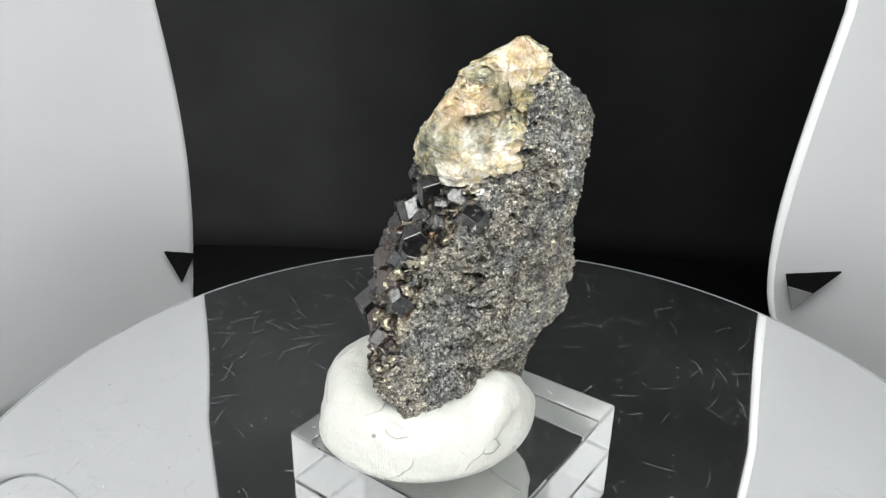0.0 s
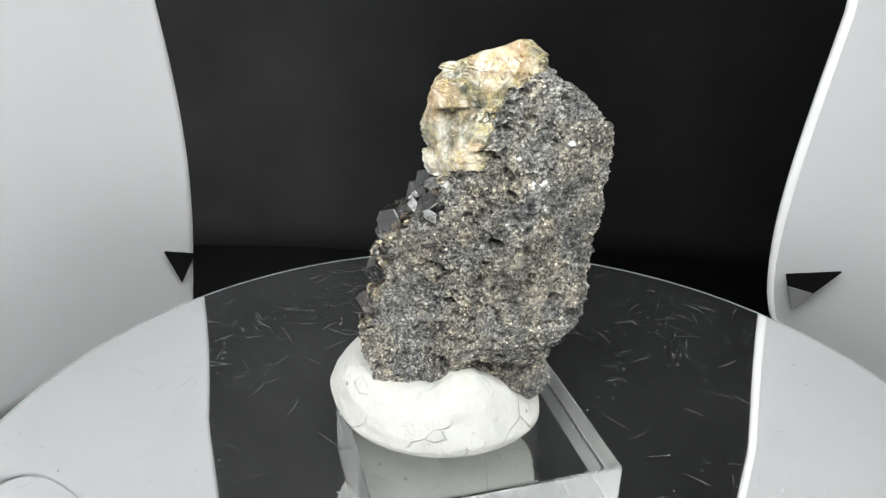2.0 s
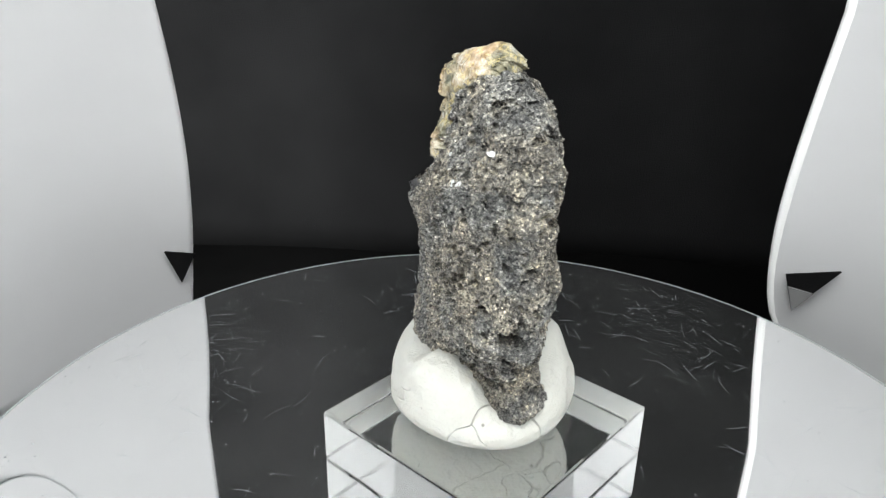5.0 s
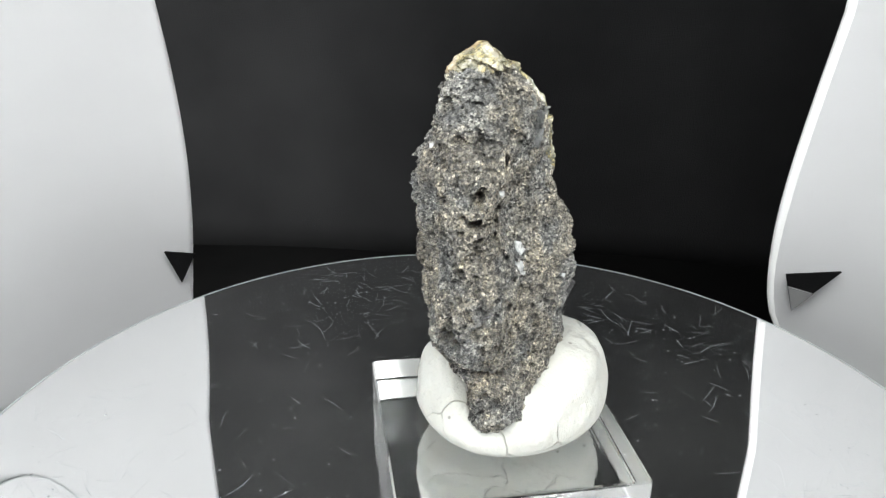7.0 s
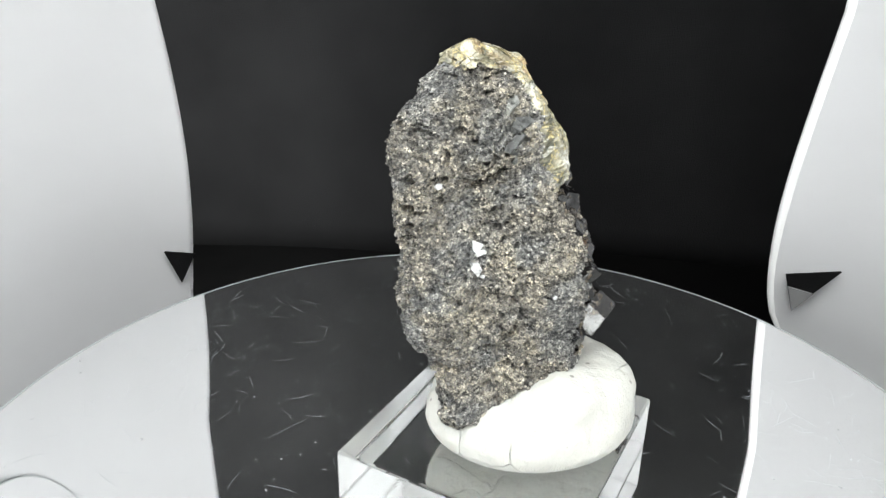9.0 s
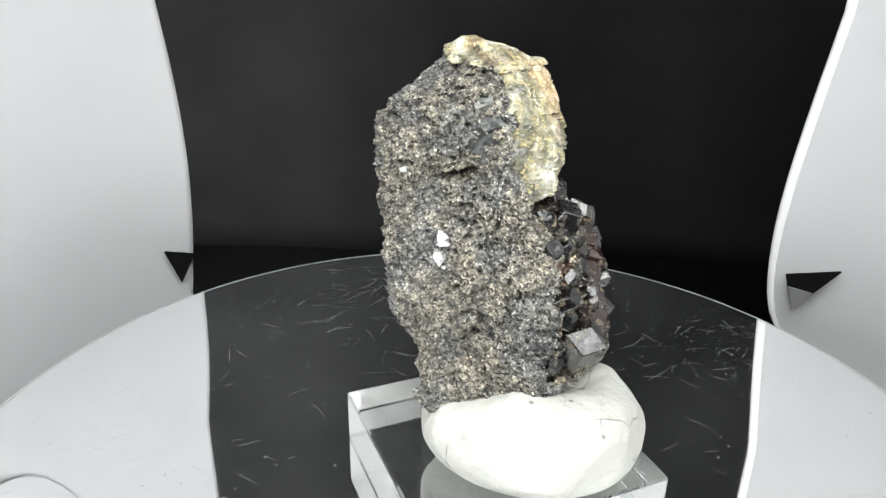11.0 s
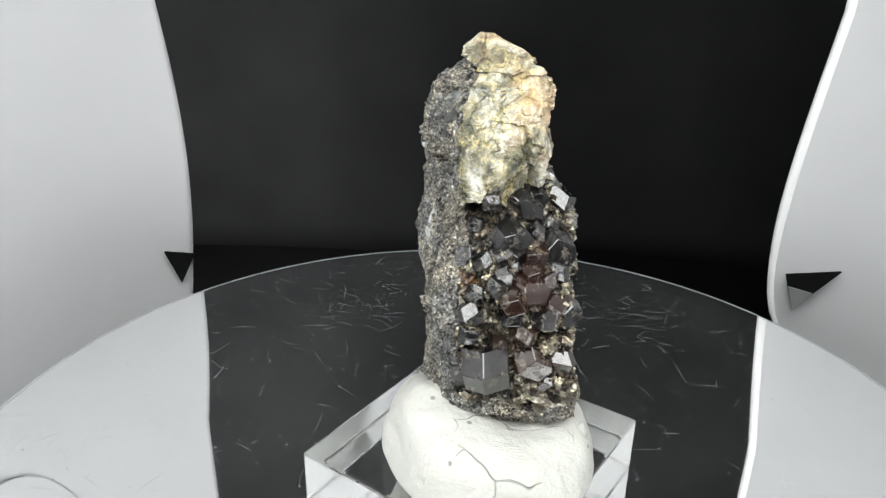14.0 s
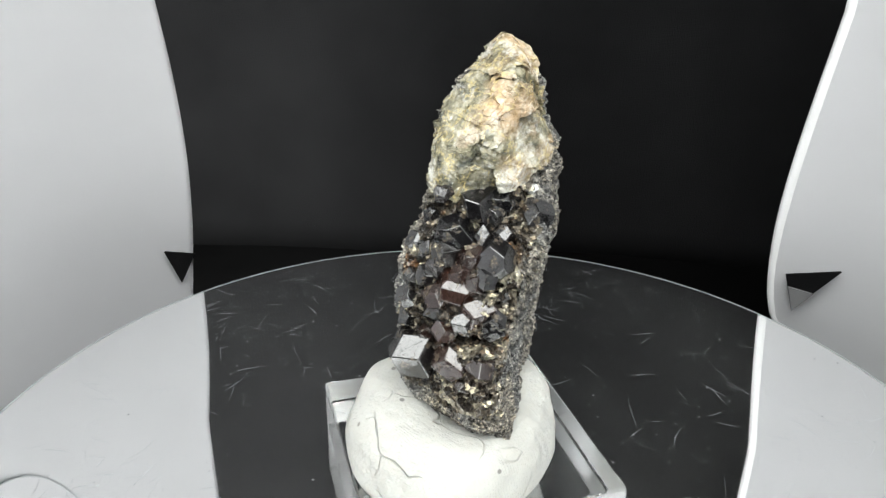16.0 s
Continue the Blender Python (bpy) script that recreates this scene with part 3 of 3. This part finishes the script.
# hollows: place, half its width, half its height, depth
HOLLOWS = [((5.6, -5.2, 37.9), 0.95, 0.42, 2.4), ((-1.4, -8.1, 34.0), 1.3, 0.4, 2.2), ((-0.6, -8.0, 33.4), 0.6, 0.5, 2.0), ((0.4, -7.1, 29.5), 0.75, 0.4, 2.2),
           ((8.4, -2.3, 34.0), 0.6, 0.4, 2.0), ((4.1, -0.2, 18.6), 3.4, 0.9, 1.9), ((10.5, 4.4, 27.0), 1.3, 1.0, 3.2), ((6.6, 6.0, 21.4), 1.2, 0.6, 2.8),
           ((10.0, 7.9, 42.2), 0.6, 0.5, 2.0), ((9.9, 8.0, 45.0), 0.6, 0.6, 1.4), ((9.8, 8.2, 40.4), 0.5, 0.3, 1.4), ((10.8, 6.6, 36.0), 0.5, 0.4, 1.8),
           ((-12.2, -7.6, 29.1), 1.9, 0.75, 3.4), ((-8.5, 1.8, 42.1), 1.3, 0.7, 2.4), ((3.9, -5.3, 47.7), 1.1, 0.4, 1.2), ((0.9, 5.9, 45.0), 2.0, 0.4, 0.9),
           ((8.5, 1.6, 53.3), 0.8, 0.7, 0.9), ((-2.5, 7.4, 26.2), 0.7, 0.5, 1.4), ((-9.4, -8.0, 35.2), 0.9, 0.6, 1.8), ((9.3, 1.0, 30.5), 0.6, 0.4, 1.4),
           ((2.5, -6.3, 41.0), 0.5, 0.3, 1.3), ((7.6, 3.4, 23.6), 0.7, 0.5, 1.8), ((-6.0, -9.2, 30.4), 0.6, 0.35, 1.4), ((6.8, -4.6, 44.0), 0.5, 0.3, 1.2)]

SPLIT = Vector((0.35, -0.3, 0.89)).normalized()  # across the feldspar's cleavage


def striae(p):
    """Saw-toothed steps where thin cleavage sheets end, in patches."""
    patch = min(1, max(0, (noise.noise(p * 0.28 + Vector((3, 8, 1))) - 0.08) * 5))
    s = p.dot(SPLIT) / 0.62 + 1.1 * noise.noise(p * 0.35)
    return patch * (s - math.floor(s)) * 0.24


def specimen():
    top = new("mineral_specimen")
    tagged(top, "dark schist mineral specimen with garnets and pale feldspar, set in putty", "mineral")
    nz, na = 470, 380
    hollows = [(facing(Vector(c))[0], w * 1.35, h * 1.4, d * 1.3) for c, w, h, d in HOLLOWS]
    grid, pale = [], []
    low, high = Z[0], Z[-1]
    for j in range(nz):
        z = low + (high - low) * j / (nz - 1)
        row, q = [], level(z)
        near = [h for h in hollows if abs(h[0].z - z) < h[2] * 2.2]
        for i in range(na):
            a = 2 * math.pi * i / na
            p = outline(z, a, q)
            out = Vector((math.cos(a), math.sin(a), 0.15 if z > 50 else 0.0)).normalized()
            light, crust = pale_zone(p, 360 * i / na), crust_zone(p, 360 * i / na)
            fade = min(1, (high - z) / 1.5)
            if light > 0:
                d = 0.8 * cleaved(p, 6.5, 0.5, 11) + 0.8 * cleaved(p, 3.2, 0.5, 1) + 0.8 * cleaved(p, 1.5, 0.45, 6) + facet(p, 0.7, 0.14, 5) + striae(p) - 1.2
                d += 0.5 * min(1, light * 0.7) + 0.04 * noise.noise(p * 2.4)
            else:
                pit = noise.noise(p * 0.8 + Vector((9, 2, 5)))
                d = noise.noise(p * 0.21) * 0.45 + facet(p, 5.0, 0.24, 3) + cleaved(p, 2.6, 0.5, 1) - 0.08
                d += facet(p, 1.0, 0.6, 5) + facet(p, 0.55, 0.5, 9) - 0.9 * min(1, max(0, pit - 0.36) / 0.16)
                d += 0.3 * noise.noise(Vector((p.x * 0.7, p.y * 0.7, p.z * 1.2))) + 0.15 * noise.noise(p * 2.4)
                if crust > 0:
                    d += min(1, crust) * (facet(p, 2.2, 0.8, 21) + facet(p, 1.1, 0.6, 8) - 0.5)
            for c, w, h, deep in near:
                v = p - c
                if v.length < w * 3:
                    flat = math.hypot(v.x, v.y)
                    k = (flat / w) ** 2 + ((v.z + 0.2 * (v.x + v.y)) / h) ** 2 + 0.5 * noise.noise(p * 1.7)
                    if k < 1:
                        d -= deep * min(1, (1 - k) * 2.6)
            row.append((p + out * d * fade) * MM)
            pale.append(1 if light > 0 else 2 if crust > 0 else 0)
        grid.append(row)
    grid[-1] = [sum(grid[-1], Vector()) / na] * na  # the peak closes
    for name, want, mat, label in (("schist_body", 0, ROCK, "dark grey and brown granular schist"),
                                   ("feldspar_cap", 1, FELDSPAR, "pale cream and greenish cleaved feldspar"),
                                   ("garnet_matrix", 2, CRUST, "rusty brown glittering matrix between garnets")):
        verts, faces, index = [], [], {}

        def vid(j, i):
            key = j * na + i
            if key not in index:
                index[key] = len(verts)
                verts.append(grid[j][i])
            return index[key]

        for j in range(nz - 1):
            for i in range(na):
                k = (i + 1) % na
                if pale[j * na + i] == want:
                    faces.append((vid(j, i), vid(j, k), vid(j + 1, k), vid(j + 1, i)))
        me = bpy.data.meshes.new(name)
        me.from_pydata(verts, [], faces)
        me.materials.append(mat)
        ob = new(name, me)
        ob.parent = top
        tagged(ob, label)
    return turning(top)


SPECIMEN = specimen()


def garnet_mesh(name, rng, uneven):
    """A garnet crystal: twelve rhombic faces, unevenly grown, with corners cut and edges worn."""
    bm = bmesh.new()
    bmesh.ops.create_cube(bm, size=4)
    faces = [(Vector(n).normalized(), 0.88) for n in ((1, 1, 0), (1, -1, 0), (-1, 1, 0), (-1, -1, 0), (1, 0, 1), (1, 0, -1),
                                                      (-1, 0, 1), (-1, 0, -1), (0, 1, 1), (0, 1, -1), (0, -1, 1), (0, -1, -1))]
    faces += [(Vector([rng.choice((-1, 1)) * k for k in rng.sample((2, 1, 1), 3)]).normalized(), 0.99) for _ in range(4)]
    for n, far in faces:
        far *= 1 + uneven * rng.uniform(-1, 1)
        cut = bmesh.ops.bisect_plane(bm, geom=bm.verts[:] + bm.edges[:] + bm.faces[:], plane_co=n * far, plane_no=n, clear_outer=True)
        rim = [e for e in cut["geom_cut"] if isinstance(e, bmesh.types.BMEdge)]
        if rim:
            bmesh.ops.contextual_create(bm, geom=rim)
    bmesh.ops.bevel(bm, geom=bm.edges[:], offset=0.03, segments=1, affect="EDGES")
    bmesh.ops.recalc_face_normals(bm, faces=bm.faces[:])
    return finish(bm, name, GARNET)


# garnets: x, y, z, radius
GARNETS_LARGE = [(-13.0, -0.2, 25.4, 2.9), (-6.1, -3.5, 42.3, 2.2), (-9.4, -2.2, 39.6, 1.9), (-10.5, -2.1, 37.9, 1.6), (-8.3, -7.8, 38.1, 1.9),
                 (-11.7, -4.7, 34.2, 1.9), (-11.2, -7.7, 32.5, 1.6), (-10.1, -9.2, 31.0, 1.5), (-13.0, -5.1, 25.9, 1.9), (-11.8, -8.7, 25.8, 1.8),
                 (-1.9, -8.4, 41.5, 1.6), (-4.0, -5.2, 42.4, 1.5)]
GARNETS_SMALL = [(-7.7, -5.3, 39.7, 1.2), (-10.2, 2.6, 37.5, 1.2), (-12.1, -0.6, 34.9, 1.2), (-8.8, -0.1, 43.4, 1.0), (-11.2, -5.0, 36.2, 1.0),
                 (-13.1, -4.2, 29.3, 1.2), (-12.3, 1.2, 34.1, 1.0), (-8.8, 1.7, 40.6, 0.9), (-10.9, -6.7, 35.1, 1.1), (-6.1, -6.7, 39.9, 1.1),
                 (-13.0, -1.5, 27.9, 1.0), (-9.9, -5.3, 37.8, 1.4), (-11.6, -1.8, 36.1, 1.2), (-12.5, -2.7, 33.3, 1.4), (-10.2, -7.8, 35.8, 1.1),
                 (-12.4, 2.1, 31.4, 1.4), (-12.4, 2.0, 28.7, 1.2), (-12.3, -6.6, 31.4, 1.3), (-5.6, -4.9, 41.5, 1.2), (-11.6, 2.6, 23.0, 1.1),
                 (-12.9, -2.8, 31.2, 1.1), (-12.6, -7.2, 23.4, 1.2), (-11.0, 0.6, 37.0, 1.0), (-8.0, -8.6, 33.4, 0.9)]


def garnets():
    rng = random.Random(12)
    shapes = [garnet_mesh("garnet", rng, 0.16 if k else 0.05) for k in range(10)]
    for k, (x, y, z, r) in enumerate(GARNETS_LARGE + GARNETS_SMALL):
        ob = new("garnet", shapes[k % 9 + 1 if k else 0])
        turn = Euler([rng.uniform(0, 6.28) for _ in range(3)]).to_matrix().to_4x4()
        if k == 0:  # one broad face turned up and outwards
            turn = Vector((1, 1, 0)).rotation_difference(Vector((-0.631, -0.376, 0.679))).to_matrix().to_4x4()
        at = Vector((x, y, z))
        at += facing(at)[1] * (-0.42 * r if k else 0.2)
        ob.matrix_basis = Matrix.Translation(at * MM) @ turn @ Matrix.Diagonal((r * 1.22 * MM, r * 1.22 * MM * rng.uniform(0.85, 1.1), r * 1.22 * MM, 1) if k else (r * MM,) * 3 + (1,))
        ob.parent = SPECIMEN


garnets()


def mica_plate(at, width, height, tilt, seed, material, lift):
    """A thin cleaved plate lying against the rock, facing away from its middle."""
    at, out = facing(Vector(at))
    rng = random.Random(seed)
    bm = bmesh.new()
    n = 5
    kinks = [rng.uniform(0.6, 1.25) for _ in range(n)]
    for z, grow in ((-0.8, 1.1), (0.08, 1.0)):
        for i in range(n):
            a = 2 * math.pi * (i + 0.4 * kinks[i]) / n
            k = kinks[i] * grow
            bm.verts.new((math.cos(a) * width * 0.5 * k, math.sin(a) * height * 0.5 * k, z))
    bmesh.ops.convex_hull(bm, input=bm.verts[:])
    turn = out.to_track_quat("Z", "Y").to_matrix().to_4x4()
    bmesh.ops.transform(bm, verts=bm.verts[:], matrix=Matrix.Diagonal((MM, MM, MM, 1)) @ Matrix.Translation(at + out * lift) @ turn @ pose(0, 0, 0, *tilt))
    part("mica_plate", bm, material, SPECIMEN, "shiny dark grey mica plate" if material is MICA else "mica flake with its glint painted white")


# place, width, height, tilt, glint painted white or not
for k, (at, w, h, tilt, bright) in enumerate([
        ((2.1, 6.9, 36.9), 1.9, 2.1, (-6, 4, 10), True), ((2.2, 7.1, 34.9), 1.5, 2.0, (3, -4, 30), True), ((1.4, 6.9, 33.8), 0.7, 0.6, (-9, 0, 0), True),
        ((-2.7, 4.8, 51.0), 4.2, 1.8, (-30, 6, 18), False), ((-3.1, 4.6, 48.4), 4.2, 3.4, (14, 8, 12), False), ((-1.0, 4.1, 53.6), 4.2, 4.2, (-12, 0, 15), False),
        ((-2.2, 4.4, 46.8), 2.6, 1.8, (10, -6, 40), False), ((9.9, 1.3, 49.1), 1.7, 0.8, (-15, 5, 0), True), ((9.2, -2.1, 45.2), 1.2, 1.4, (-8, 8, 20), True),
        ((-7.8, 5.9, 30.1), 1.3, 0.8, (-5, 5, 0), True), ((-12.2, 1.0, 22.9), 3.8, 1.4, (-25, 0, 0), False), ((8.3, -3.0, 45.1), 0.8, 1.1, (-10, 10, 0), True),
        ((7.4, -4.5, 47.6), 0.8, 0.6, (-15, -10, 30), True), ((9, 3, 31), 0.8, 0.6, (-12, 0, 0), True), ((6, 7, 45), 0.9, 0.7, (-10, 12, 0), True),
        ((-2, -8.5, 27), 0.8, 0.6, (-18, 0, 0), True), ((-0.5, -5.5, 43.6), 1.2, 0.9, (-15, 0, 20), True)]):
    mica_plate(at, w, h, tilt, 40 + k, *((GLINT_FLAKE, 0.3) if bright else (MICA, 0.0)))


def motions():
    for ob in (BASE, LUMP, SPECIMEN):
        walk(ob, [(t, pose(0, 0, 0, 0, 0, SPIN * t)) for t in range(17)])
    walk(TURNTABLE, [(t, pose(-0.7 * MM, -0.3 * MM, 0, 0, 0, SPIN * t)) for t in range(17)])


motions()
